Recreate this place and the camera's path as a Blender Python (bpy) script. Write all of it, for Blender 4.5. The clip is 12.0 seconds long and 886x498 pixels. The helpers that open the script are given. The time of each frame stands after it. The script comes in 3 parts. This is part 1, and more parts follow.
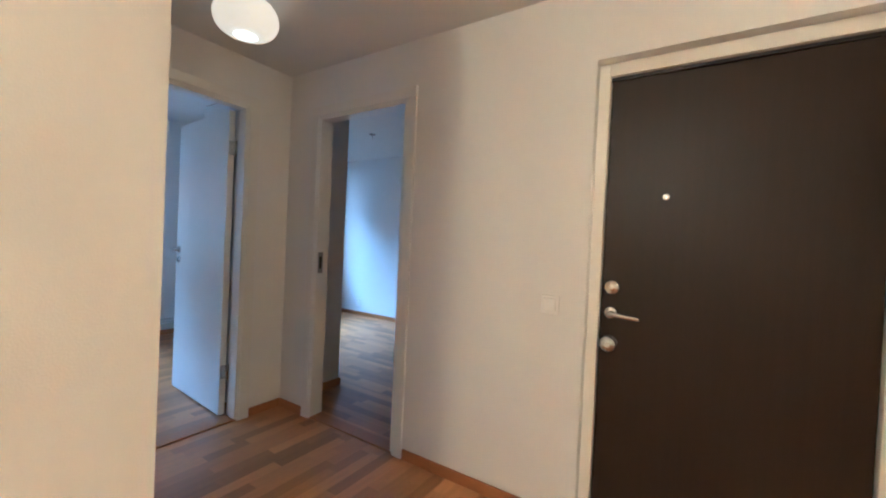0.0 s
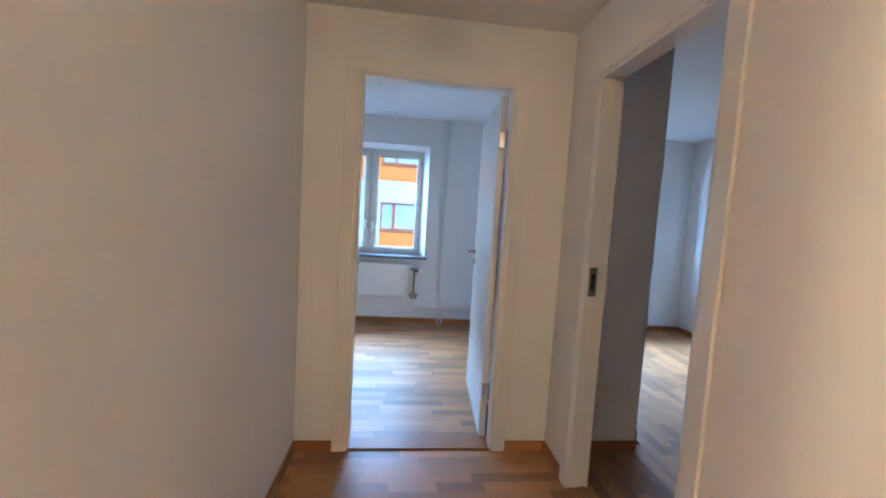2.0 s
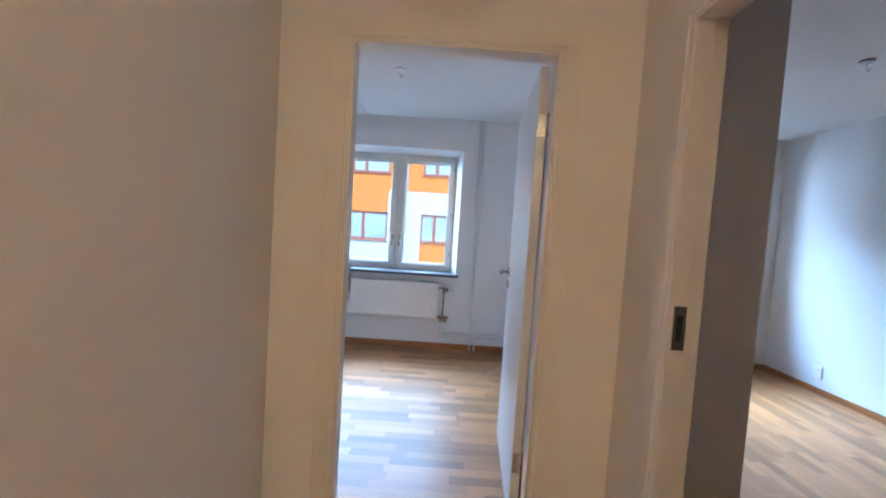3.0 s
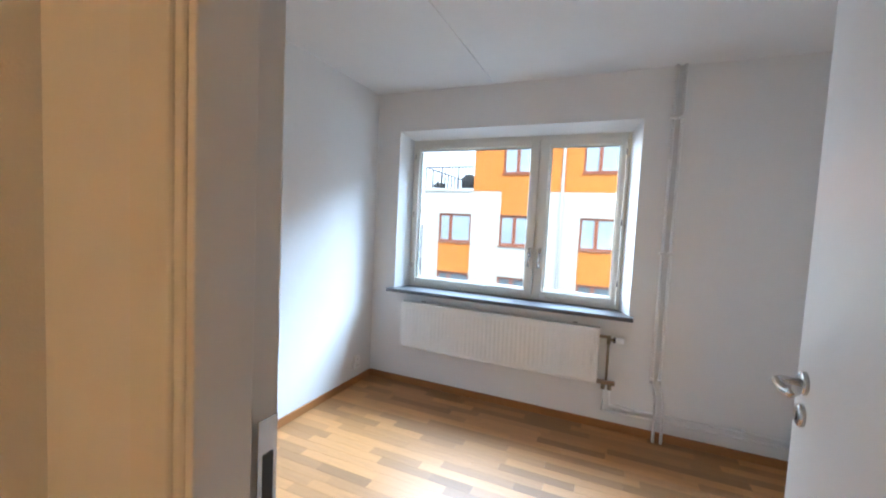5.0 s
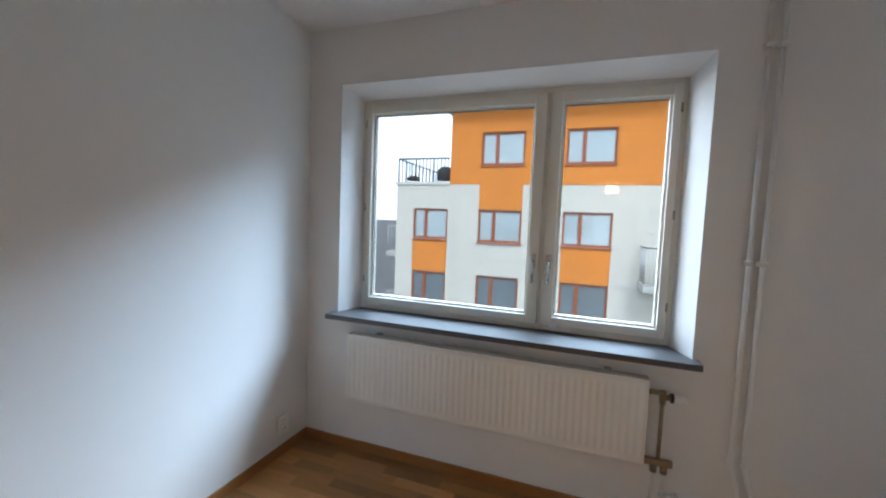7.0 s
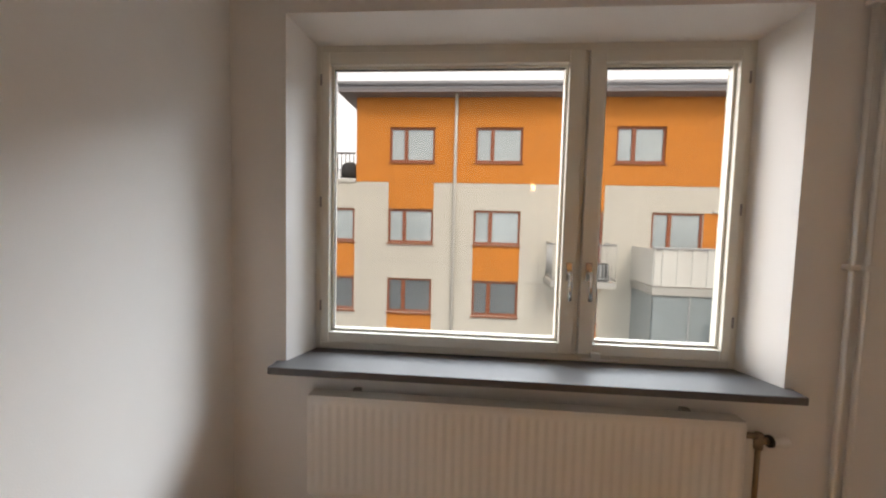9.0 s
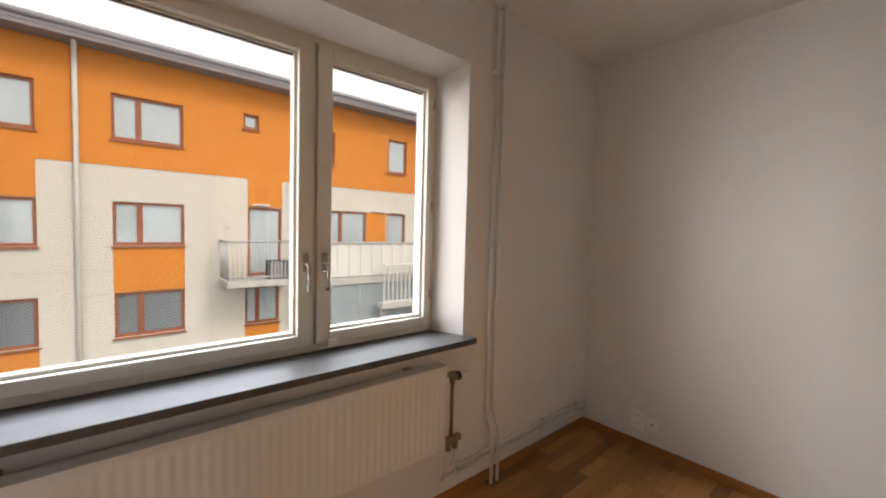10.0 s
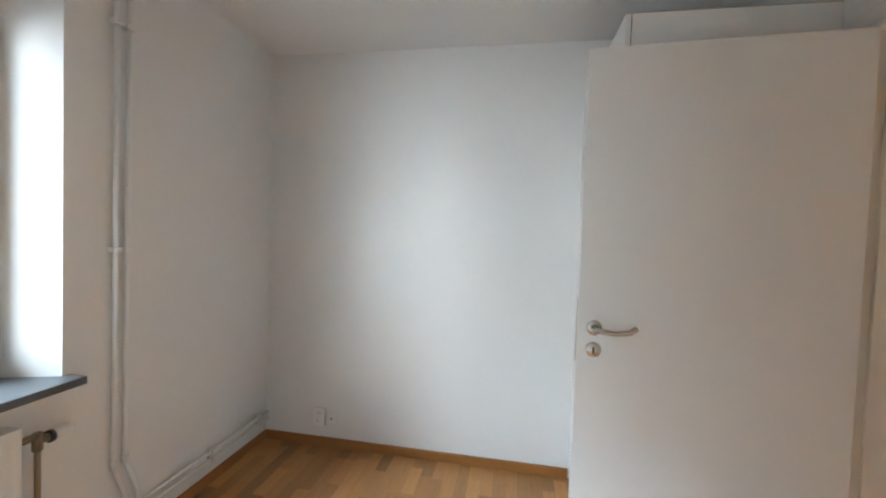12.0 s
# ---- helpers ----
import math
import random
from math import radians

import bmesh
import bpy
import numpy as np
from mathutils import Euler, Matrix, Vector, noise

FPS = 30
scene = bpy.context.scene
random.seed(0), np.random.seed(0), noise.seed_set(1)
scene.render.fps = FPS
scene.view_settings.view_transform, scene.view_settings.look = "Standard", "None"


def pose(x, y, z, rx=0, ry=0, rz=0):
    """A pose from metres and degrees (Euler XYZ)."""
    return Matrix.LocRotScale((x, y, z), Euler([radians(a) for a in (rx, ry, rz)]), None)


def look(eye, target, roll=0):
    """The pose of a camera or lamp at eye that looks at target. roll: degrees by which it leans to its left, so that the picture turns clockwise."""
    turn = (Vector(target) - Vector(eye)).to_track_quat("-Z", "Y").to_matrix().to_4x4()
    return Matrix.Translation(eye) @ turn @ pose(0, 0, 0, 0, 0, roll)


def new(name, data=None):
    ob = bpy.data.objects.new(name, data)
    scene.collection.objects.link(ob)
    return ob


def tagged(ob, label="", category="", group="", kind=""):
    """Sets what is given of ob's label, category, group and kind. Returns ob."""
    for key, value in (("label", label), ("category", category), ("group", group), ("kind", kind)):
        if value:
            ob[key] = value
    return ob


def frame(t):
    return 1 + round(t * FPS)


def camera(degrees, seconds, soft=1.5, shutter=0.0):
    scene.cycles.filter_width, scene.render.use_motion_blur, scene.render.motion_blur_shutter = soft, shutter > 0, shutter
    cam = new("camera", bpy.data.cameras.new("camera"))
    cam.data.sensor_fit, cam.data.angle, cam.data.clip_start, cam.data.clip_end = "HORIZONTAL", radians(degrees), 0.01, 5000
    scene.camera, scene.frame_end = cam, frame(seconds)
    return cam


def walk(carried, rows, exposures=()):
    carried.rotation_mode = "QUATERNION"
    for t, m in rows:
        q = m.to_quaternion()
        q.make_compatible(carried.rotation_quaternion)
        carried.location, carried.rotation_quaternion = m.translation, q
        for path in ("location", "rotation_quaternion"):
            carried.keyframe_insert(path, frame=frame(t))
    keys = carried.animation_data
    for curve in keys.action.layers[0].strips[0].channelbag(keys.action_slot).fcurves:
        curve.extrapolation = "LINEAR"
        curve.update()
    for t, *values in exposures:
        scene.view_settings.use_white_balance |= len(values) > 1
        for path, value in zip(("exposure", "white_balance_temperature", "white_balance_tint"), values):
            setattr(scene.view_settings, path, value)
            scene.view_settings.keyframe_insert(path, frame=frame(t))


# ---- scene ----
cam = camera(96.8, 12.0, soft=2.1)
PATH = [
    (0, (-1.743, -2.476, 1.222), (-0.067, -1.385, 1.191), 2.7),
    (0.3, (-1.533, -2.519, 1.216), (-0.097, -1.127, 1.241), 3.4),
    (0.5, (-1.442, -2.495, 1.191), (-0.183, -0.941, 1.156), 4.1),
    (1, (-1.222, -2.418, 1.248), (-0.357, -0.616, 1.163), 4.1),
    (1.5, (-1.022, -2.301, 1.301), (-0.578, -0.355, 1.181), 3.7),
    (2, (-0.891, -2.122, 1.309), (-0.677, -0.139, 1.156), 3.5),
    (2.5, (-0.795, -1.865, 1.323), (-0.699, 0.128, 1.184), 3.5),
    (3, (-0.717, -1.573, 1.315), (-0.733, 0.424, 1.213), 3.7),
    (3.2, (-0.716, -1.441, 1.309), (-0.783, 0.555, 1.207), 4.0),
    (4.8, (-0.685, -0.351, 1.405), (-1.45, 1.492, 1.271), 2.6),
    (5, (-0.741, -0.265, 1.397), (-1.525, 1.571, 1.27), 2.8),
    (5.5, (-0.738, -0.022, 1.386), (-1.699, 1.728, 1.264), 2.6),
    (6, (-0.816, 0.207, 1.386), (-1.734, 1.979, 1.25), 2.6),
    (6.5, (-0.978, 0.477, 1.412), (-1.707, 2.333, 1.263), 2.6),
    (7, (-1.079, 0.715, 1.402), (-1.754, 2.592, 1.258), 2.2),
    (7.2, (-1.121, 0.789, 1.355), (-1.812, 2.664, 1.262), 2.7),
    (8.8, (-1.653, 1.185, 1.398), (-2.037, 3.143, 1.263), 1.3),
    (9, (-1.718, 1.234, 1.39), (-1.884, 3.222, 1.259), 1.4),
    (9.5, (-1.884, 1.327, 1.359), (-1.192, 3.201, 1.247), 1.7),
    (10, (-1.947, 1.308, 1.356), (-0.647, 2.825, 1.254), 1.5),
    (10.5, (-2.01, 1.248, 1.348), (-0.279, 2.245, 1.261), 1.6),
    (11, (-2.003, 1.231, 1.357), (-0.124, 1.913, 1.266), 1.7),
    (11.5, (-1.929, 1.206, 1.363), (0.007, 1.699, 1.281), 1.8),
    (12, (-1.728, 1.16, 1.37), (0.241, 1.504, 1.306), 2.0),
]

# sky, white cloud cover, sun, glow of the opal lamps, added fill lamps above and beside the windows
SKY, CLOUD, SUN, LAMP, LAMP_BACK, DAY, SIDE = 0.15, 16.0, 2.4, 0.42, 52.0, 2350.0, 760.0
GLASS_TINT = (0.68, 0.69, 0.69)
DOOR_OPEN = 94                         # degrees by which the bedroom door stands open
BX, BYY, BZ, BSX, BSZ = -0.278, 0.0, -0.244, 1.023, 1.03
# stops, kelvin and tint along the walk
EXPOSURES = [(0.0, 1.1, 3850, 0), (0.5, 1.35, 3850, 0), (1.0, 1.4, 3850, 0), (1.5, 1.3, 3950, 1), (2.0, 1.5, 4100, 2), (2.5, 1.55, 4350, 4), (3.2, 1.5, 4500, 6), (4.8, 1.6, 5200, 6), (5.5, 1.15, 5550, 6),
             (7.2, 0.7, 5600, 6), (9.0, 0.45, 7500, 16), (10.0, 0.62, 7500, 18), (11.0, 0.82, 6500, 8), (12.0, 1.42, 5950, 4)]

# the warm hall lamps and the daylight pull the white balance one way and the other
walk(cam, [(t, look(eye, target, roll)) for t, eye, target, roll in PATH],
     exposures=EXPOSURES)

# ---- world and sun ----
world = bpy.data.worlds.new("overcast_sky")
scene.world = world
world.use_nodes = True
wn = world.node_tree.nodes
sky = wn.new("ShaderNodeTexSky")
sky.sky_type = "NISHITA"
sky.sun_disc = False
sky.sun_elevation = radians(38)
sky.sun_rotation = radians(150)
sky.air_density, sky.dust_density, sky.ozone_density = 1.0, 4.0, 1.0
veil = wn.new("ShaderNodeMix")
veil.data_type = "RGBA"
veil.inputs["Factor"].default_value = 0.8
veil.inputs["B"].default_value = (CLOUD, CLOUD * 1.02, CLOUD * 1.06, 1)
world.node_tree.links.new(sky.outputs[0], veil.inputs["A"])
world.node_tree.links.new(veil.outputs["Result"], wn["Background"].inputs[0])
wn["Background"].inputs[1].default_value = SKY

sun = new("sun", bpy.data.lights.new("sun", "SUN"))
sun.data.energy, sun.data.angle, sun.data.color = SUN, radians(15), (1, 0.95, 0.88)
sun.matrix_world = look((6, -14, 16), (0, 0, 0))


# added area lamps that stand in for sky light on the two windows, from above the street side
for sx, sw in ((-2.2, 9.0), (2.4, 4.0)):
    day = new("window_skylight", bpy.data.lights.new("window_skylight", "AREA"))
    day.data.shape, day.data.size, day.data.size_y = "RECTANGLE", sw, 4.4
    day.data.energy, day.data.color = DAY * sw / 9.0, (0.70, 0.85, 1.0)
    day.matrix_world = look((sx, 8.0, 6.9), (sx * 0.4 + 0.2, 1.8, 1.2))

# added unseen fill lamp, aimed through the window to brighten the bedroom's right wall
side = new("side_skylight", bpy.data.lights.new("side_skylight", "AREA"))
side.data.shape, side.data.size, side.data.size_y = "RECTANGLE", 5.0, 6.0
side.data.energy, side.data.color = SIDE, (0.92, 0.96, 1.0)
side.matrix_world = look((-8.2, 6.6, 2.4), (0.5, 1.4, 1.3))


# ---- materials ----
def mat(name, color, rough=0.5, metal=0.0, vary=0.06, scale=6.0, bump=0.0, bump_scale=120.0, rnd=0.0, stretch=(1, 1, 1), spec=0.5, coat=0.0):
    """Principled paint: colour varied by two noises and by piece, with a fine relief."""
    m = bpy.data.materials.new(name)
    m.use_nodes = True
    n, l = m.node_tree.nodes, m.node_tree.links
    p = n["Principled BSDF"]
    p.inputs["Roughness"].default_value, p.inputs["Metallic"].default_value = rough, metal
    p.inputs["Specular IOR Level"].default_value = spec
    p.inputs["Coat Weight"].default_value = coat
    tc = n.new("ShaderNodeTexCoord")
    mp = n.new("ShaderNodeMapping")
    mp.inputs["Scale"].default_value = stretch
    l.new(tc.outputs["Object"], mp.inputs[0])
    big, fine = n.new("ShaderNodeTexNoise"), n.new("ShaderNodeTexNoise")
    big.inputs["Scale"].default_value, fine.inputs["Scale"].default_value = scale, scale * 9
    big.inputs["Detail"].default_value = fine.inputs["Detail"].default_value = 4
    l.new(mp.outputs[0], big.inputs[0])
    l.new(mp.outputs[0], fine.inputs[0])
    add = n.new("ShaderNodeMath")
    add.operation = "ADD"
    l.new(big.outputs[0], add.inputs[0])
    l.new(fine.outputs[0], add.inputs[1])
    rng = n.new("ShaderNodeMapRange")
    rng.inputs["From Min"].default_value, rng.inputs["From Max"].default_value = 0.6, 1.4
    rng.inputs["To Min"].default_value, rng.inputs["To Max"].default_value = 1 - vary, 1 + vary
    l.new(add.outputs[0], rng.inputs[0])
    value = rng.outputs[0]
    if rnd:
        info, mul = n.new("ShaderNodeObjectInfo"), n.new("ShaderNodeMath")
        geo, both = n.new("ShaderNodeNewGeometry"), n.new("ShaderNodeMath")
        both.operation = "ADD"
        l.new(info.outputs["Random"], both.inputs[0])
        l.new(geo.outputs["Random Per Island"], both.inputs[1])
        frac = n.new("ShaderNodeMath")
        frac.operation = "FRACT"
        l.new(both.outputs[0], frac.inputs[0])
        r2 = n.new("ShaderNodeMapRange")
        r2.inputs["To Min"].default_value, r2.inputs["To Max"].default_value = 1 - rnd, 1 + rnd * 0.7
        l.new(frac.outputs[0], r2.inputs[0])
        mul.operation = "MULTIPLY"
        l.new(value, mul.inputs[0])
        l.new(r2.outputs[0], mul.inputs[1])
        value = mul.outputs[0]
    mix = n.new("ShaderNodeVectorMath")
    mix.operation = "SCALE"
    mix.inputs[0].default_value = color
    l.new(value, mix.inputs["Scale"])
    l.new(mix.outputs[0], p.inputs["Base Color"])
    rr = n.new("ShaderNodeMapRange")
    rr.inputs["To Min"].default_value, rr.inputs["To Max"].default_value = rough * 0.85, min(1, rough * 1.15)
    l.new(big.outputs[0], rr.inputs[0])
    l.new(rr.outputs[0], p.inputs["Roughness"])
    if bump:
        b, bn = n.new("ShaderNodeBump"), n.new("ShaderNodeTexNoise")
        bn.inputs["Scale"].default_value, bn.inputs["Detail"].default_value = bump_scale, 3
        l.new(mp.outputs[0], bn.inputs[0])
        b.inputs["Strength"].default_value, b.inputs["Distance"].default_value = bump, 0.002
        l.new(bn.outputs[0], b.inputs["Height"])
        l.new(b.outputs[0], p.inputs["Normal"])
    return m


WALL = mat("white_wall_paint", (0.80, 0.79, 0.77), 0.7, vary=0.012, scale=1.2, bump=0.25, bump_scale=260)
CEIL = mat("white_ceiling_paint", (0.78, 0.775, 0.76), 0.85, vary=0.015, scale=1.0, bump=0.35, bump_scale=200)
TRIM = mat("white_gloss_trim", (0.78, 0.76, 0.71), 0.32, vary=0.012, scale=3, bump=0.05)
LEAF = mat("white_door_lacquer", (0.80, 0.80, 0.79), 0.3, vary=0.01, scale=2, bump=0.05)
OAK = mat("oak_strip", (0.44, 0.215, 0.074), 0.40, vary=0.16, scale=5, rnd=0.38, stretch=(1, 9, 9), bump=0.12, bump_scale=60, coat=0.04)
OAK_Y = mat("oak_strip_lengthways", (0.44, 0.215, 0.074), 0.40, vary=0.16, scale=5, rnd=0.38, stretch=(9, 1, 9), bump=0.12, bump_scale=60, coat=0.04)
OAK_BASE = mat("oak_moulding", (0.34, 0.145, 0.040), 0.4, vary=0.12, scale=6, stretch=(1, 1, 8), bump=0.1)
UNDER = mat("dark_joint", (0.12, 0.065, 0.03), 0.8, vary=0.1)
BROWN = mat("dark_brown_veneer", (0.022, 0.0125, 0.0075), 0.42, vary=0.16, scale=3, stretch=(1, 12, 0.6), bump=0.1, bump_scale=40, spec=0.25)
STEEL = mat("brushed_steel", (0.62, 0.60, 0.57), 0.25, metal=1, vary=0.05, scale=30)
DARKSTEEL = mat("satin_pewter_steel", (0.34, 0.32, 0.30), 0.3, metal=1, vary=0.05, scale=30)
BRASS = mat("aged_valve_brass", (0.32, 0.25, 0.17), 0.42, metal=1, vary=0.12, scale=40)
STONE = mat("dark_grey_sill_stone", (0.085, 0.083, 0.085), 0.35, vary=0.25, scale=14, bump=0.15)
RADI = mat("white_radiator_enamel", (0.80, 0.79, 0.76), 0.35, vary=0.01, scale=3)
PLASTIC = mat("white_plastic", (0.88, 0.87, 0.85), 0.35, vary=0.01)
# black parts, and the painted dark of holes, rebate and door gaps
BLACK = mat("black_plastic_and_shade", (0.02, 0.02, 0.02), 0.4, vary=0.1)
WINF = mat("warm_white_window_paint", (0.74, 0.71, 0.63), 0.35, vary=0.015, scale=3)
ALU = mat("grey_window_seal", (0.16, 0.155, 0.15), 0.5, vary=0.05)
CHIP = mat("raw_chipboard_edge", (0.28, 0.17, 0.09), 0.8, vary=0.2, scale=60)
ORANGE = mat("orange_facade_render", (0.56, 0.195, 0.028), 0.85, vary=0.05, scale=0.8, bump=0.3, bump_scale=30)
CREAM = mat("cream_facade_render", (0.52, 0.50, 0.44), 0.85, vary=0.04, scale=0.7, bump=0.3, bump_scale=30)
RUST = mat("rust_red_window_frame", (0.25, 0.075, 0.03), 0.5, vary=0.06)
PANE = mat("window_pane_with_blind", (0.36, 0.42, 0.44), 0.06, vary=0.1, scale=0.9, spec=0.9)
PANE_DARK = mat("dark_window_pane", (0.14, 0.165, 0.18), 0.05, vary=0.25, scale=0.7, spec=0.9)
GLAZE = mat("balcony_glass_sheet", (0.26, 0.30, 0.31), 0.06, vary=0.2, scale=0.8, spec=0.9)
ROOF = mat("grey_sheet_metal_roof", (0.30, 0.30, 0.32), 0.45, vary=0.06, scale=1)
SOFFIT = mat("grey_purple_soffit", (0.22, 0.20, 0.21), 0.7, vary=0.05)
CLAD = mat("white_balcony_sheet", (0.55, 0.54, 0.50), 0.5, vary=0.03, scale=2)
GALV = mat("galvanised_railing", (0.40, 0.41, 0.41), 0.5, metal=0.4, vary=0.06)
IRON = mat("dark_grey_railing_paint", (0.07, 0.07, 0.075), 0.5, vary=0.08)
CONC = mat("balcony_concrete", (0.38, 0.37, 0.34), 0.9, vary=0.1, scale=3)
GROUND = mat("asphalt_street", (0.06, 0.06, 0.06), 0.9, vary=0.2, scale=0.3)
DARKCLOTH = mat("dark_furniture_cover", (0.03, 0.03, 0.03), 0.8, vary=0.2)


def glass(name, tint):
    m = bpy.data.materials.new(name)
    m.use_nodes = True
    n, l = m.node_tree.nodes, m.node_tree.links
    n.remove(n["Principled BSDF"])
    tr, gl, mx, fr = n.new("ShaderNodeBsdfTransparent"), n.new("ShaderNodeBsdfGlossy"), n.new("ShaderNodeMixShader"), n.new("ShaderNodeFresnel")
    tr.inputs[0].default_value = (*tint, 1)
    gl.inputs["Roughness"].default_value = 0.0
    fr.inputs["IOR"].default_value = 1.45
    l.new(fr.outputs[0], mx.inputs[0])
    l.new(tr.outputs[0], mx.inputs[1])
    l.new(gl.outputs[0], mx.inputs[2])
    l.new(mx.outputs[0], n["Material Output"].inputs[0])
    return m


GLASS = glass("clear_insulating_glass", GLASS_TINT)


def glow(name, color, strength):
    m = mat(name, (0.85, 0.82, 0.75), 0.3)
    p = m.node_tree.nodes["Principled BSDF"]
    p.inputs["Emission Color"].default_value = (*color, 1)
    p.inputs["Emission Strength"].default_value = strength
    return m


OPAL = glow("lit_opal_glass", (1.0, 0.62, 0.30), LAMP)
OPAL_IN = glow("bright_opal_opening", (1.0, 0.76, 0.46), LAMP * 2.4)
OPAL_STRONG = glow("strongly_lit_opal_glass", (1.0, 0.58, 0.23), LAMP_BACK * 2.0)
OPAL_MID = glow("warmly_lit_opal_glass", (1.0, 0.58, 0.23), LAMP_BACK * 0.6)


# ---- builders ----
def box(bm, lo, hi, bevel=0.0):
    """Adds a box between two corners, with softened edges where bevel is given."""
    a, b = Vector(lo), Vector(hi)
    made = bmesh.ops.create_cube(bm, size=1, matrix=Matrix.Translation((a + b) / 2) @ Matrix.Diagonal((*(b - a), 1)))
    if bevel:
        edges = list({e for v in made["verts"] for e in v.link_edges})
        bmesh.ops.bevel(bm, geom=edges, offset=bevel, segments=2, affect="EDGES", profile=0.5)
    return bm


def boxes(*spans, bevel=0.0):
    bm = bmesh.new()
    for lo, hi in spans:
        box(bm, lo, hi, bevel)
    return bm


def tube(bm, points, r, sides=14):
    """A round bar through the points, with mitred turns."""
    pts = [Vector(p) for p in points]
    rings = []
    up = Vector((0.31, 0.17, 0.93))
    for i, p in enumerate(pts):
        d = (pts[min(i + 1, len(pts) - 1)] - pts[max(i - 1, 0)]).normalized()
        u = d.cross(up).normalized()
        w = d.cross(u)
        rings.append([bm.verts.new(p + r * (math.cos(k * math.tau / sides) * u + math.sin(k * math.tau / sides) * w)) for k in range(sides)])
    for a, b in zip(rings, rings[1:]):
        for k in range(sides):
            f = bm.faces.new((a[k], a[(k + 1) % sides], b[(k + 1) % sides], b[k]))
            f.smooth = True
    bm.faces.new(rings[0][::-1])
    bm.faces.new(rings[-1])
    return bm


def lathe(bm, profile, m=None, sides=32):
    """A turned shape from (radius, height) pairs about z, placed by m."""
    m = m or Matrix()
    rings = []
    for r, z in profile:
        rings.append([bm.verts.new(m @ Vector((r * math.cos(k * math.tau / sides), r * math.sin(k * math.tau / sides), z))) for k in range(sides)])
    for a, b in zip(rings, rings[1:]):
        for k in range(sides):
            f = bm.faces.new((a[k], a[(k + 1) % sides], b[(k + 1) % sides], b[k]))
            f.smooth = True
    bm.faces.new(rings[0][::-1])
    bm.faces.new(rings[-1])
    return bm


def mesh_of(name, bm, material):
    me = bpy.data.meshes.new(name)
    bmesh.ops.recalc_face_normals(bm, faces=bm.faces[:])
    bm.to_mesh(me)
    bm.free()
    me.materials.append(material)
    return me


def part(name, bm, material, parent, label=""):
    ob = new(name, mesh_of(name, bm, material))
    ob.parent = parent
    return tagged(ob, label)


def solid(name, bm, material, label, category, kind="", group=""):
    return tagged(new(name, mesh_of(name, bm, material)), label, category, group, kind)


def thing(name, at, label, category, kind="", group="", turn=0):
    ob = new(name)
    ob.matrix_world = pose(*at, 0, 0, turn)
    ob.empty_display_size = 0.1
    return tagged(ob, label, category, group, kind)


def pierced(axis, at, thick, u0, u1, z0, z1, holes):
    """A wall with rectangular holes (u0, u1, z0, z1). axis x: it stands at x = at and runs along y."""
    bm = bmesh.new()
    us = sorted({u0, u1, *(h[0] for h in holes), *(h[1] for h in holes)})
    zs = sorted({z0, z1, *(h[2] for h in holes), *(h[3] for h in holes)})
    for a, b in zip(us, us[1:]):
        run = None
        for c, d in zip(zs, zs[1:]):
            mid = ((a + b) / 2, (c + d) / 2)
            open_here = any(h[0] < mid[0] < h[1] and h[2] < mid[1] < h[3] for h in holes)
            if not open_here:
                run = (run[0], d) if run else (c, d)
            if open_here or d == z1:
                if run:
                    lo, hi = ((at, a, run[0]), (at + thick, b, run[1])) if axis == "x" else ((a, at, run[0]), (b, at + thick, run[1]))
                    box(bm, lo, hi)
                run = None
    return bm


# ---- the flat: walls, ceilings ----
HALL_H, ROOM_H = 2.345, 2.488
LX, RX, WY = -2.680, 0.602, 2.715          # bedroom: side walls and window wall
HX, HY = -1.418, -1.650                     # hall: left wall and its outer corner
D1 = (-1.160, -0.292, -0.01, 2.065)        # bedroom doorway, rough opening
D2 = (-1.079, -0.304, -0.01, 2.042)       # living-room doorway
FD = (-3.036, -2.078, -0.01, 2.025)         # front-door niche
WIN = (-2.458, -0.597, 0.79, 2.165)
DW = 0.115                                  # thickness of the bedroom door wall
EX = 2.85                                   # living room: far side wall
FRAME = (-2.422, -0.648, 0.826, 2.128)      # outer size of the bedroom window frame

solid("wall_bedroom_door", pierced("y", 0.0, DW, -4.6, 0.55, -0.1, 2.6, [D1]), WALL, "white painted plaster wall around the bedroom doorway", "wall", "structure")
solid("wall_hall_right", pierced("x", 0.0, 0.10, -5.1, 0.0, -0.1, 2.6, [D2, FD]), WALL, "white painted hall wall with two doorways", "wall", "structure")
solid("wall_hall_left", boxes(((HX - 0.1, HY, -0.1), (HX, 0, 2.6))), WALL, "white painted hall side wall", "wall", "structure")
solid("wall_hall_end", boxes(((-4.6, HY, -0.1), (HX - 0.1, HY + 0.1, 2.6))), WALL, "white painted wall beside the hall", "wall", "structure")
solid("wall_hall_back", boxes(((-4.6, -5.2, -0.1), (0.1, -5.1, 2.6))), WALL, "white painted wall closing the hall", "wall", "structure")
solid("wall_hall_far", boxes(((-4.7, -5.2, -0.1), (-4.6, DW, 2.6))), WALL, "white painted wall closing the hall", "wall", "structure")
solid("wall_bedroom_left", boxes(((LX - 0.1, DW, -0.1), (LX, WY, 2.6))), WALL, "white painted bedroom wall with soft window light", "wall", "structure")
solid("wall_bedroom_right", boxes(((RX, DW, -0.1), (0.64, WY, 2.6)), ((0.45, DW, -0.1), (RX, DW + 0.002, 2.6))), WALL, "white painted bedroom wall", "wall", "structure")


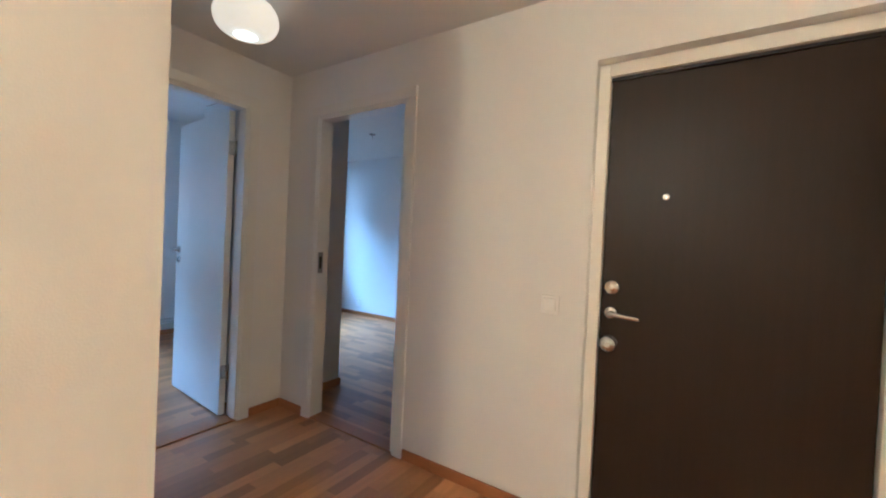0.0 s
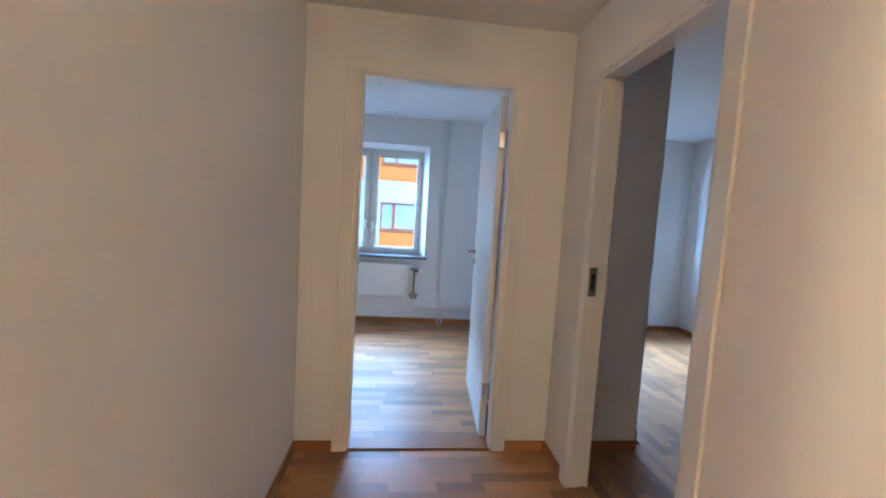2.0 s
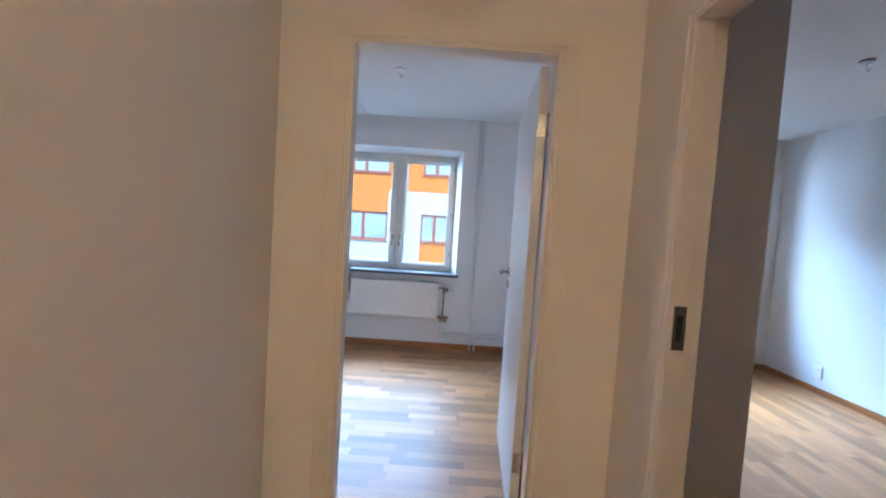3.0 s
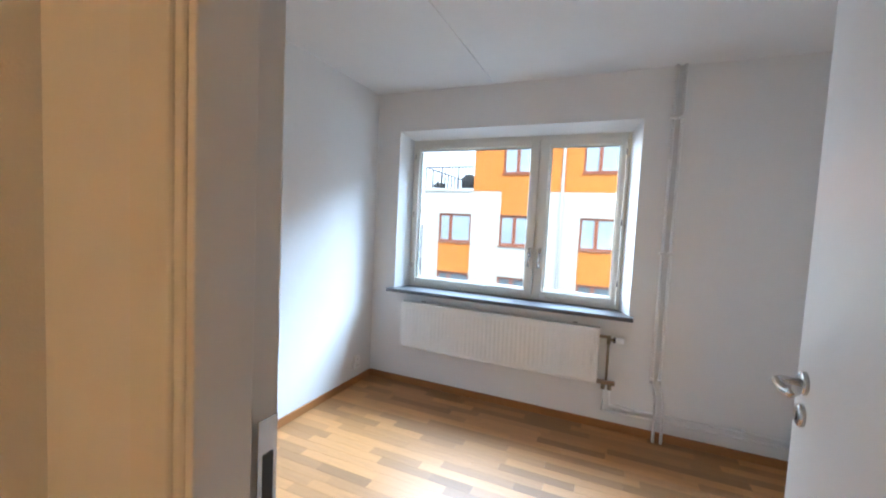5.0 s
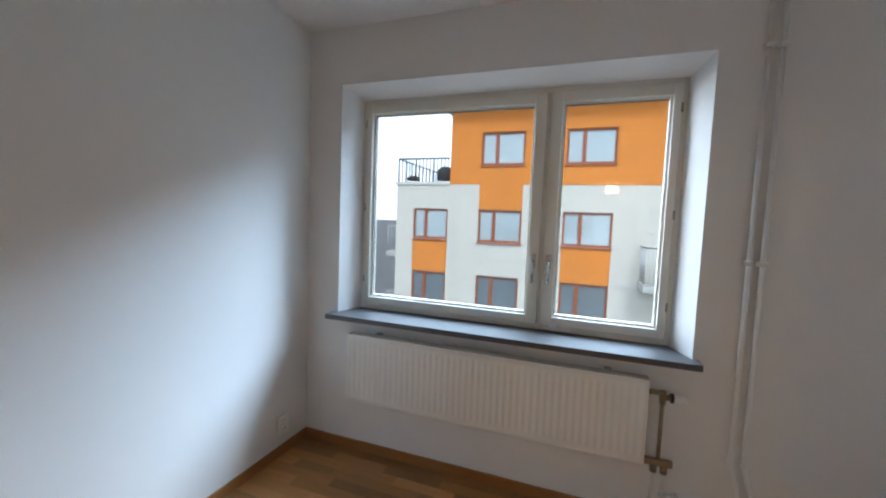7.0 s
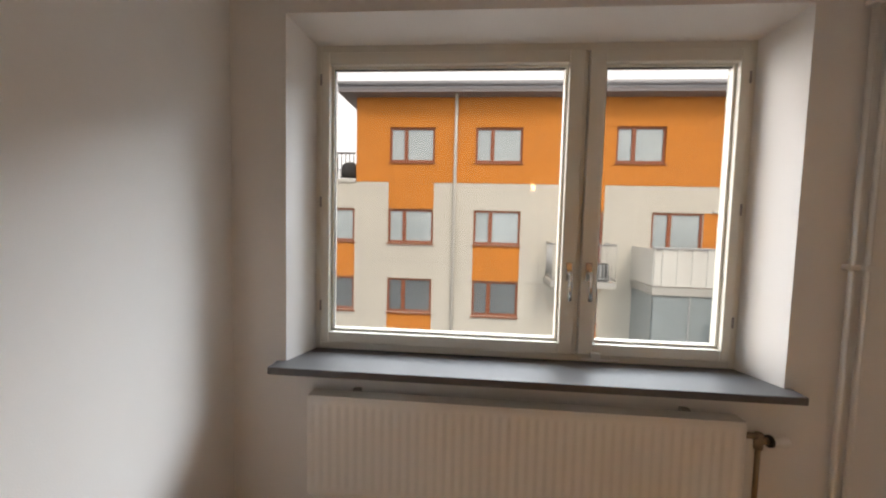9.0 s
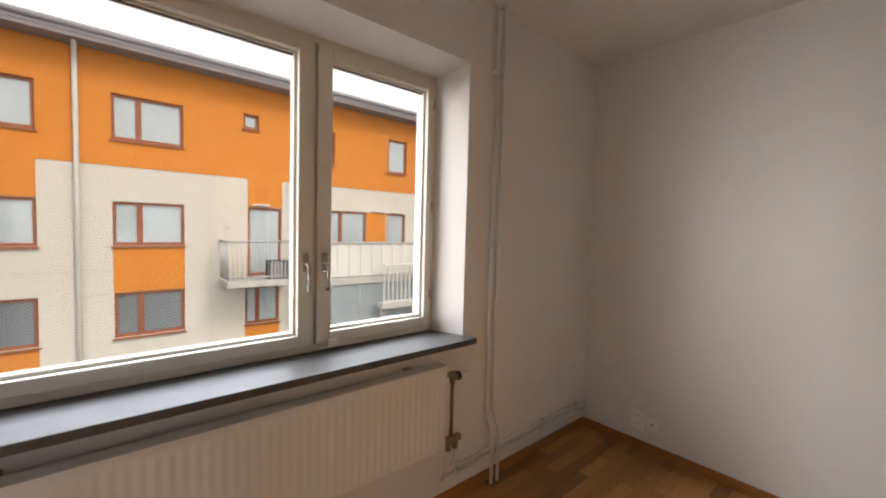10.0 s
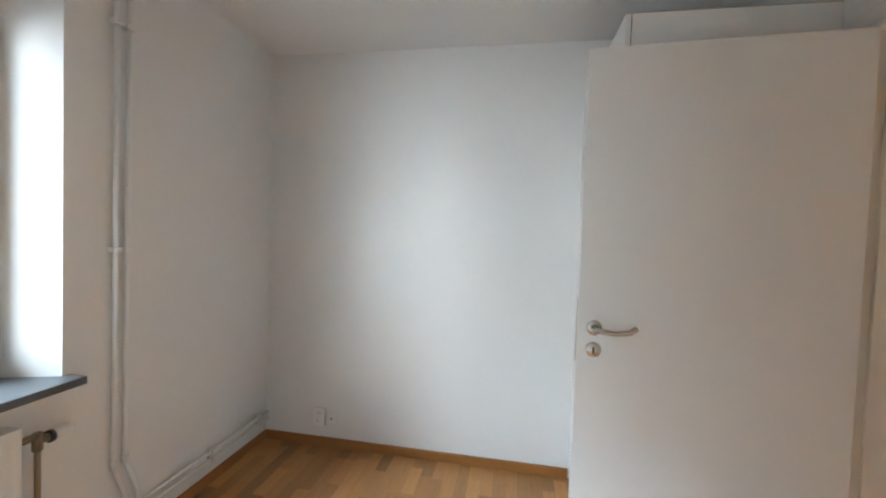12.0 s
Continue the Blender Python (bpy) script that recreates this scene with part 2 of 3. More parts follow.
def window_wall():
    """The outer wall: its reveals are splayed a little towards the room."""
    live = (1.02, 2.30, 0.8, 2.19)
    bm = pierced("y", WY, 0.175, -5.0, 6.0, -0.1, 2.6, [WIN, live])
    for v in bm.verts:
        if v.co.y > WY + 0.1:
            if abs(v.co.x - WIN[0]) < 1e-4:
                v.co.x = FRAME[0] + 0.012
            elif abs(v.co.x - WIN[1]) < 1e-4:
                v.co.x = FRAME[1] - 0.012
            if abs(v.co.z - WIN[3]) < 1e-4:
                v.co.z = FRAME[3] - 0.008
    outer = pierced("y", WY + 0.175, 0.185, -5.0, 6.0, -0.1, 2.6, [(FRAME[0] - 0.002, FRAME[1] + 0.002, 0.79, FRAME[3] + 0.002), live])
    me = bpy.data.meshes.new("outer_leaf")
    outer.to_mesh(me)
    outer.free()
    bm.from_mesh(me)
    bpy.data.meshes.remove(me)
    return bm


solid("wall_window", window_wall(), WALL, "white painted outer wall with a deep window niche", "wall", "structure")
solid("wall_living_east", boxes(((EX, -4.0, -0.1), (EX + 0.1, WY, 2.6))), WALL, "white painted living-room wall", "wall", "structure")
solid("wall_living_south", boxes(((0.1, -4.1, -0.1), (EX + 0.1, -4.0, 2.6))), WALL, "white painted wall closing the living room", "wall", "structure")
solid("ceiling_hall", boxes(((-4.6, -5.1, HALL_H), (0, 0, HALL_H + 0.25))), CEIL, "white painted hall ceiling", "ceiling", "structure")
solid("ceiling_bedroom", boxes(((LX, DW, ROOM_H), (-1.649, WY, 2.6)), ((-1.641, DW, ROOM_H), (RX, WY, 2.6)), ((-1.649, DW, ROOM_H + 0.006), (-1.641, WY, 2.6))),
      CEIL, "white concrete ceiling with one element joint", "ceiling", "structure")
solid("ceiling_living", boxes(((0.1, -4.0, ROOM_H), (EX, 0, 2.6)), ((0.55, 0, ROOM_H), (EX, DW, 2.6)), ((0.64, DW, ROOM_H), (EX, WY, 2.6))), CEIL, "white living-room ceiling", "ceiling", "structure")
solid("wall_lower_storeys", boxes(((-5.0, -5.2, -8.2), (6.0, WY + 0.36, -0.12))), CREAM, "rendered storeys below the flat", "wall", "structure")
solid("roof_slab", boxes(((-5.0, -5.2, 2.6), (6.0, WY + 0.36, 2.9))), CONC, "concrete slab above the flat", "slab", "structure")


def baseboard(spans):
    bm = bmesh.new()
    for lo, hi in spans:
        box(bm, (*lo, 0.0), (*hi, 0.058), 0.003)
    return bm


T = 0.013
for spans in (
    [((HX + T, -T), (-1.213, 0))], [((-0.238, -T), (-T, 0))], [((-T, -0.246), (0, 0))], [((-T, -2.066), (0, -1.136))],
    [((HX, HY), (HX + T, 0))], [((-4.6, HY - T), (HX + T, HY))],
    [((LX, DW), (LX + T, WY))], [((LX + T, WY - T), (RX - T, WY))], [((RX - T, 0.793), (RX, WY))], [((LX + T, DW), (-1.22, DW + T))],
    [((0.17, -T), (0.55 + T, 0))], [((0.55, 0), (0.55 + T, DW - T))], [((0.64, DW), (0.64 + T, WY))], [((0.64 + T, WY - T), (EX, WY))], [((EX - T, -4.0), (EX, WY - T))],
):
    solid("baseboard", baseboard(spans), OAK_BASE, "oak skirting board along the wall", "baseboard", "structure", "oak skirting boards")


# ---- doors ----
def doorway_trim(name, axis, u0, u1, top, faces, w=0.062):
    """Casings on both sides and a lining with a stop; u0..u1 is the clear width."""
    t = thing(name, (0, 0, 0), "white painted door frame with moulded casing", "door frame", "structure")
    a, b = faces

    def span(u_lo, u_hi, d_lo, d_hi, z_lo, z_hi):
        return ((u_lo, d_lo, z_lo), (u_hi, d_hi, z_hi)) if axis == "y" else ((d_lo, u_lo, z_lo), (d_hi, u_hi, z_hi))
    for d_lo, d_hi in ((a - 0.014, a), (b, b + 0.014)):
        out = (d_lo - 0.005, d_lo) if d_lo < a else (d_hi, d_hi + 0.005)
        part("casing", boxes(span(u0 - w - 0.012, u0 - 0.012, d_lo, d_hi, 0, top + 0.012), bevel=0.003), TRIM, t)
        part("casing", boxes(span(u1 + 0.012, u1 + w + 0.012, d_lo, d_hi, 0, top + 0.012), bevel=0.003), TRIM, t)
        part("head_casing", boxes(span(u0 - w - 0.012, u1 + w + 0.012, d_lo, d_hi, top + 0.012, top + 0.074), bevel=0.003), TRIM, t)
    part("jamb", boxes(span(u0 - 0.03, u0, a - 0.008, b + 0.006, 0, top + 0.03), bevel=0.003), TRIM, t)
    part("jamb", boxes(span(u1, u1 + 0.03, a - 0.008, b + 0.006, 0, top + 0.03), bevel=0.003), TRIM, t)
    part("head", boxes(span(u0, u1, a - 0.008, b + 0.006, top, top + 0.03), bevel=0.003), TRIM, t)
    part("stop", boxes(span(u0, u0 + 0.012, a - 0.004, b - 0.045, 0.012, top), bevel=0.002), TRIM, t)
    part("stop", boxes(span(u1 - 0.012, u1, a - 0.004, b - 0.045, 0.012, top), bevel=0.002), TRIM, t)
    part("stop", boxes(span(u0 + 0.012, u1 - 0.012, a - 0.004, b - 0.045, top - 0.012, top), bevel=0.002), TRIM, t)
    part("threshold", boxes(span(u0, u1, a + 0.002, b - 0.002, 0, 0.010), bevel=0.003), OAK_BASE, t, "low oak threshold")
    return t


d1 = doorway_trim("door_frame_1", "y", -1.133, -0.318, 2.035, (0.0, DW), 0.066)
part("strike_plate", boxes(((-1.121, DW - 0.038, 0.985), (-1.1190, DW - 0.008, 1.145)), bevel=0.0008), STEEL, d1, "steel strike plate")
part("strike_hole", boxes(((-1.1192, DW - 0.031, 1.025), (-1.1182, DW - 0.015, 1.10))), BLACK, d1)
d2 = doorway_trim("door_frame_2", "x", -1.055, -0.328, 2.012, (0.0, 0.10))
part("strike_plate", boxes(((0.010, -0.3415, 0.98), (0.050, -0.3400, 1.12)), bevel=0.0008), DARKSTEEL, d2, "dark steel strike plate")
part("strike_hole", boxes(((0.020, -0.3422, 1.01), (0.040, -0.3414, 1.09))), BLACK, d2)


def lever(door, x, y, z, side, along, material=STEEL):
    """A lever handle on a rose with a lock rose below; side: the way it stands out, along: the way it points."""
    s = side
    rot = pose(x, y, z, -90 if s > 0 else 90)
    h = part("lever_handle", tube(bmesh.new(), [(x, y, z), (x, y + s * 0.045, z), (x + along * 0.012, y + s * 0.055, z), (x + along * 0.06, y + s * 0.056, z - 0.004),
                                              (x + along * 0.105, y + s * 0.054, z + 0.003), (x + along * 0.125, y + s * 0.050, z + 0.018)], 0.0095), material, door, "bent steel lever handle")
    part("rose", lathe(bmesh.new(), [(0.026, 0), (0.026, 0.007), (0.022, 0.010), (0.010, 0.010)], rot), material, h)
    k = part("lock_rose", lathe(bmesh.new(), [(0.026, 0), (0.026, 0.007), (0.022, 0.010), (0.006, 0.010)], pose(x, y, z - 0.075, -90 if s > 0 else 90)), material, door, "round steel lock rose")
    part("keyhole", boxes(((x - 0.003, min(y + s * 0.0095, y + s * 0.0115), z - 0.088), (x + 0.003, max(y + s * 0.0095, y + s * 0.0115), z - 0.066))), BLACK, k)


def bedroom_door():
    """Built closed along -x from its hinge, then swung open into the room."""
    d = thing("door_1", (-0.325, DW, 0), "white smooth door standing open into the bedroom", "door")
    part("leaf", boxes(((-0.805, -0.040, 0.014), (-0.004, 0.0, 2.025)), bevel=0.002), LEAF, d)
    lever(d, -0.75, -0.040, 1.075, -1, 1)
    lever(d, -0.75, 0.0, 1.075, 1, 1)
    for z in (0.30, 1.78):
        part("hinge", tube(bmesh.new(), [(0.004, 0.006, z - 0.05), (0.004, 0.006, z + 0.05)], 0.008), STEEL, d, "steel butt hinge")
        part("hinge_plate", boxes(((-0.004, -0.036, z - 0.045), (-0.0015, -0.004, z + 0.045)), bevel=0.0008), STEEL, d)
    part("latch_plate", boxes(((-0.8065, -0.030, 0.95), (-0.8045, -0.010, 1.17)), bevel=0.0006), STEEL, d)
    d.matrix_world = pose(-0.326, DW + 0.005, 0, 0, 0, -DOOR_OPEN)
    return d


bedroom_door()


def front_door():
    f = thing("door_2", (0.0, -2.563, 0), "dark brown veneered flat entrance door in a white frame", "door")
    y0, y1 = 2.58 - 3.047, 2.58 - 2.095
    part("frame_side", boxes(((0.055, y1 - 0.045, 0), (0.12, y1, 2.023)), bevel=0.003), TRIM, f, "white frame post")
    part("frame_side", boxes(((0.055, y0, 0), (0.12, y0 + 0.045, 2.023)), bevel=0.003), TRIM, f, "white frame post")
    part("frame_head", boxes(((0.055, y0 + 0.045, 1.969), (0.12, y1 - 0.045, 2.023)), bevel=0.003), TRIM, f)
    # black strip: the shade in the head's rebate, put in as colour
    part("frame_head_rebate", boxes(((0.078, y0 + 0.045, 1.957), (0.12, y1 - 0.045, 1.969))), BLACK, f)
    part("leaf", boxes(((0.085, y0 + 0.048, 0.012), (0.135, y1 - 0.048, 1.955)), bevel=0.003), BROWN, f)
    part("threshold", boxes(((0.0, y0 + 0.002, 0), (0.135, y1 - 0.002, 0.011)), bevel=0.003), OAK_BASE, f)
    y = y1 - 0.090
    out = pose(0.085, y, 1.065, 0, -90)
    c = part("upper_lock", lathe(bmesh.new(), [(0.030, 0), (0.030, 0.008), (0.026, 0.013), (0.017, 0.014), (0.015, 0.020), (0.006, 0.020)], out), STEEL, f, "round steel lock cylinder")
    h = part("lever_handle", tube(bmesh.new(), [(0.085, y, 0.955), (0.045, y, 0.955), (0.035, y - 0.012, 0.955), (0.034, y - 0.06, 0.950), (0.036, y - 0.115, 0.946)], 0.0095), STEEL, f, "polished steel lever handle")
    part("rose", lathe(bmesh.new(), [(0.026, 0), (0.026, 0.007), (0.022, 0.011), (0.01, 0.011)], pose(0.085, y, 0.955, 0, -90)), STEEL, h)
    part("turning_knob", lathe(bmesh.new(), [(0.034, 0), (0.034, 0.006), (0.022, 0.012), (0.020, 0.022), (0.030, 0.030), (0.034, 0.040), (0.030, 0.050), (0.012, 0.055)], pose(0.085, y, 0.825, 0, -90)), STEEL, f, "round steel turning knob")
    part("peephole", lathe(bmesh.new(), [(0.014, 0), (0.014, 0.004), (0.010, 0.007), (0.004, 0.006)], pose(0.085, y - 0.185, 1.45, 0, -90)), STEEL, f, "small steel peephole")
    # the landing side, out of sight, is closed
    part("back_panel", boxes(((0.14, y0 - 0.05, -0.02), (0.16, y1 + 0.05, 2.1))), BROWN, f)


front_door()


# ---- window ----
def bedroom_window():
    w = thing("window_1", (0, WY + 0.177, 0), "closed two-sash wooden window, white painted", "window", "structure")
    y = 0.0
    x0, x1, z0, z1, xm = *FRAME, -1.295
    part("frame_side", boxes(((x0, y, z0), (x0 + 0.035, y + 0.11, z1)), bevel=0.004), WINF, w)
    part("frame_side", boxes(((x1 - 0.035, y, z0), (x1, y + 0.11, z1)), bevel=0.004), WINF, w)
    part("frame_head", boxes(((x0 + 0.035, y, z1 - 0.035), (x1 - 0.035, y + 0.11, z1)), bevel=0.004), WINF, w)
    part("frame_foot", boxes(((x0 + 0.035, y, z0), (x1 - 0.035, y + 0.11, z0 + 0.03)), bevel=0.004), WINF, w)
    part("mullion", boxes(((xm - 0.008, y + 0.005, z0 + 0.03), (xm + 0.008, y + 0.11, z1 - 0.035)), bevel=0.003), WINF, w)
    for a, b, g in ((x0 + 0.037, xm - 0.010, 1), (xm + 0.010, x1 - 0.037, -1)):
        sl, sr = (0.036, 0.060) if g > 0 else (0.060, 0.036)
        s = part("sash", boxes(((a, y - 0.012, z0 + 0.032), (a + sl, y + 0.06, z1 - 0.037)), ((b - sr, y - 0.012, z0 + 0.032), (b, y + 0.06, z1 - 0.037)),
                               ((a + sl, y - 0.012, z1 - 0.037 - 0.05), (b - sr, y + 0.06, z1 - 0.037)), ((a + sl, y - 0.012, z0 + 0.032), (b - sr, y + 0.06, z0 + 0.032 + 0.047)), bevel=0.004), WINF, w)
        ga, gb, gc, gd = a + sl, b - sr, z0 + 0.079, z1 - 0.087
        part("glazing_bead", boxes(((ga, y + 0.012, gc), (ga + 0.012, y + 0.05, gd)), ((gb - 0.012, y + 0.012, gc), (gb, y + 0.05, gd)),
                                   ((ga + 0.012, y + 0.012, gd - 0.010), (gb - 0.012, y + 0.05, gd)), ((ga + 0.012, y + 0.012, gc), (gb - 0.012, y + 0.05, gc + 0.012)), bevel=0.002), WINF, s)
        part("seal", boxes(((ga + 0.012, y + 0.020, gd - 0.016), (gb - 0.012, y + 0.028, gd - 0.010)), ((ga + 0.012, y + 0.020, gc + 0.012), (ga + 0.015, y + 0.028, gd - 0.016))), ALU, s)
        p = part("pane", boxes(((ga + 0.004, y + 0.030, gc + 0.004), (gb - 0.004, y + 0.034, gd - 0.004))), GLASS, s)
        p.visible_shadow = False
        hx = b - 0.030 if g > 0 else a + 0.030
        h = part("window_handle", tube(bmesh.new(), [(hx, y - 0.012, 1.20), (hx, y - 0.045, 1.20), (hx, y - 0.055, 1.19), (hx, y - 0.054, 1.15), (hx, y - 0.046, 1.09)], 0.0085), STEEL, w, "steel window handle pointing down")
        part("handle_rose", boxes(((hx - 0.014, y - 0.020, 1.165), (hx + 0.014, y - 0.012, 1.243)), bevel=0.003), STEEL, h)
        for z in (1.02, 1.47, 1.98):
            kx = x0 + 0.036 if g > 0 else x1 - 0.036
            part("hinge", tube(bmesh.new(), [(kx, y - 0.008, z - 0.022), (kx, y - 0.008, z + 0.022)], 0.006), DARKSTEEL, w)
    part("ventilation_catch", boxes(((-1.235, y - 0.028, 0.850), (-1.195, y - 0.012, 0.873)), ((-1.270, y - 0.024, 0.840), (-1.120, y - 0.016, 0.849)), bevel=0.002), PLASTIC, w, "small white ventilation catch")
    part("outer_sill", boxes(((x0, 0.11, 0.79), (x1, 0.24, 0.80))), ROOF, w)


bedroom_window()
solid("window_sill", boxes(((-2.498, WY - 0.075, 0.797), (-0.570, WY + 0.20, 0.826)), bevel=0.003), STONE, "dark grey stone window sill", "window sill", "structure")
living = thing("window_2", (0, WY + 0.185, 0), "white wooden living-room window", "window", "structure")
part("frame", boxes(((1.02, 0, 0.80), (1.09, 0.1, 2.19)), ((2.23, 0, 0.80), (2.30, 0.1, 2.19)), ((1.09, 0, 0.80), (2.23, 0.1, 0.88)), ((1.09, 0, 2.11), (2.23, 0.1, 2.19))), WINF, living)
pane2 = part("pane", boxes(((1.08, 0.03, 0.87), (2.24, 0.035, 2.12))), GLASS, living)
pane2.visible_shadow = False


# ---- bedroom things ----
def radiator():
    x0, x1, z0, z1, yf, yb = -2.333, -0.771, 0.342, 0.730, 2.625, 2.687
    r = thing("radiator", ((x0 + x1) / 2, 2.65, z0), "white enamelled ribbed panel radiator under the window", "radiator")
    bm = bmesh.new()
    n = 46
    pitch = (x1 - x0 - 0.03) / n
    cols = [(x0, 0.004), (x0 + 0.012, 0.0)]
    for i in range(n):
        a = x0 + 0.015 + i * pitch
        cols += [(a + pitch * 0.10, 0.0), (a + pitch * 0.28, 0.0032), (a + pitch * 0.58, 0.0032), (a + pitch * 0.76, 0.0)]
    cols += [(x1 - 0.012, 0.0), (x1, 0.004)]
    rows = [(z0, 0.004, 0), (z0 + 0.012, 0, 0), (z0 + 0.028, 0, 0), (z0 + 0.045, 0, 1), (z1 - 0.045, 0, 1), (z1 - 0.028, 0, 0), (z1 - 0.012, 0, 0), (z1, 0.004, 0)]
    grid = [[bm.verts.new((x - sum(o) + sum(o), yf + e + (d if k or d == 0.004 else 0), z)) for x, d in cols] for z, e, k in rows for o in [(0,)]]
    for a, b in zip(grid, grid[1:]):
        for i in range(len(cols) - 1):
            bm.faces.new((a[i], a[i + 1], b[i + 1], b[i])).smooth = True
    ob = part("front_panel", bm, RADI, r)
    part("body", boxes(((x0 + 0.004, yf + 0.014, z0 + 0.006), (x1 - 0.004, yb, z1 - 0.008)), bevel=0.006), RADI, r)
    part("top_cover", boxes(((x0, yf + 0.003, z1 - 0.006), (x1, yb + 0.004, z1 + 0.002)), bevel=0.002), RADI, r)
    part("side_cover", boxes(((x0 - 0.001, yf + 0.004, z0 + 0.004), (x0 + 0.004, yb, z1 - 0.006))), RADI, r)
    part("side_cover", boxes(((x1 - 0.004, yf + 0.004, z0 + 0.004), (x1 + 0.001, yb, z1 - 0.006))), RADI, r)
    for x in (x0 + 0.17, x1 - 0.17):
        part("wall_bracket", boxes(((x - 0.015, yb - 0.03, z0 - 0.012), (x + 0.015, WY, z0 + 0.01)), ((x - 0.015, yb, z0 - 0.012), (x + 0.015, WY, z1 + 0.008)), bevel=0.002), DARKSTEEL, r)
    for ob in r.children:
        ob.matrix_parent_inverse = r.matrix_world.inverted()
    # thermostat, valve and return fittings on the pipe end
    v = thing("radiator_valve", (-0.79, 2.58, 0.36), "aged brass radiator valve with white thermostat knob", "radiator valve")
    xv, yv = -0.711, 2.656
    part("riser", tube(bmesh.new(), [(xv, yv, 0.347), (xv, yv, 0.662)], 0.0085), BRASS, v)
    part("valve_body", tube(bmesh.new(), [(xv, yv, 0.627), (xv, yv, 0.684)], 0.014), BRASS, v)
    part("union", tube(bmesh.new(), [(x1 - 0.01, yv, 0.674), (xv, yv, 0.674)], 0.011), BRASS, v)
    part("valve_neck", tube(bmesh.new(), [(xv, yv, 0.657), (xv + 0.032, yv, 0.657)], 0.013), BRASS, v)
    part("collar", tube(bmesh.new(), [(xv + 0.030, yv, 0.657), (xv + 0.042, yv, 0.657)], 0.021), BLACK, v, "black knob collar")
    part("thermostat_knob", tube(bmesh.new(), [(xv + 0.042, yv, 0.657), (xv + 0.052, yv, 0.657), (xv + 0.095, yv, 0.657)], 0.0175, 20), PLASTIC, v, "white plastic thermostat knob")
    part("return_block", boxes(((x1 - 0.01, yv - 0.014, 0.340), (xv + 0.058, yv + 0.014, 0.370)), bevel=0.005), BRASS, v)
    for dx in (-0.016, 0.026):
        part("nut", tube(bmesh.new(), [(xv + dx, yv, 0.307), (xv + dx, yv, 0.340)], 0.015, 6), BRASS, v)
        part("feed_pipe", tube(bmesh.new(), [(xv + dx, yv, 0.307), (xv + dx, yv + 0.004, 0.212), (xv + dx, yv + 0.038, 0.182 if dx > 0 else 0.140)], 0.007), RADI, v, "white painted feed pipe")
    for ob in v.children:
        ob.matrix_parent_inverse = v.matrix_world.inverted()


radiator()


def pipes():
    p = thing("heating_pipes", (-0.42, 2.66, 0), "white painted heating riser pipes on the wall", "pipes")
    y = WY - 0.022
    for x, xb in ((-0.428, -0.396), (-0.380, -0.348)):
        part("riser_pipe", tube(bmesh.new(), [(x, y, ROOM_H), (x, y, 0.405), (x + (xb - x) * 0.25, y - 0.006, 0.375), (xb - (xb - x) * 0.25, y - 0.016, 0.305), (xb, y - 0.020, 0.27), (xb, y - 0.020, 0.0)], 0.0095, 16), WALL, p)
        for z in (1.272, 2.155):
            part("pipe_clamp", boxes(((x - 0.017, y - 0.015, z - 0.010), (x + 0.017, WY, z + 0.010)), bevel=0.003), WALL, p)
        part("elbow", tube(bmesh.new(), [(x, y, 0.43), (x, y, 0.395)], 0.012), WALL, p)
    for i, z in enumerate((0.140, 0.182)):
        part("floor_pipe", tube(bmesh.new(), [(-0.727 + 0.042 * i, WY - 0.022, z), (RX - 0.012, WY - 0.022, z)], 0.0085), WALL, p)
        for x in (-0.62, 0.1, 0.50):
            part("pipe_clip", boxes(((x - 0.008, WY - 0.036, z - 0.012), (x + 0.008, WY, z + 0.014)), bevel=0.002), WALL, p)
    for ob in p.children:
        ob.matrix_parent_inverse = p.matrix_world.inverted()


pipes()


def wardrobe():
    x0, x1, yb, yf, top = -0.208, 0.599, DW + 0.003, 0.772, 2.188
    w = thing("wardrobe", (0.13, 0.42, 0), "tall white laminate built-in wardrobe with bar handle", "wardrobe")
    part("side_panel", boxes(((x0, yb, 0), (x0 + 0.018, yf - 0.004, top)), bevel=0.001), LEAF, w)
    part("side_panel", boxes(((x1 - 0.018, yb, 0), (x1, yf - 0.004, top)), bevel=0.001), LEAF, w)
    part("back_panel", boxes(((x0 + 0.018, yb, 0.0), (x1 - 0.018, yb + 0.008, top - 0.02))), LEAF, w)
    part("top_panel", boxes(((x0 + 0.018, yb + 0.008, top - 0.02), (x1 - 0.018, yf - 0.006, top - 0.002))), LEAF, w)
    part("raw_edge", boxes(((x0 + 0.001, yb, top), (x0 + 0.017, yf - 0.006, top + 0.003))), CHIP, w, "raw brown chipboard top edge")
    part("plinth", boxes(((x0 + 0.018, yf - 0.05, 0), (x1 - 0.018, yf - 0.034, 0.075))), LEAF, w)
    for a, b in ((x0, 0.183), (0.186, x1)):
        d = part("door", boxes(((a, yf, 0.080), (b, yf + 0.019, top)), bevel=0.0015), LEAF, w)
        # black sheet behind the door paints the shade in the gap
        part("door_edge_shadow_gap", boxes(((a + 0.002, yf - 0.003, 0.082), (b - 0.002, yf, top - 0.002))), BLACK, d)
        if a < 0:
            part("bar_handle", tube(bmesh.new(), [(0.147, yf + 0.019, 1.243), (0.147, yf + 0.050, 1.243), (0.147, yf + 0.052, 1.241), (0.147, yf + 0.052, 1.103), (0.147, yf + 0.050, 1.101), (0.147, yf + 0.019, 1.101)], 0.0055), DARKSTEEL, d, "slim satin steel bar handle")
    for ob in w.children:
        ob.matrix_parent_inverse = w.matrix_world.inverted()


wardrobe()


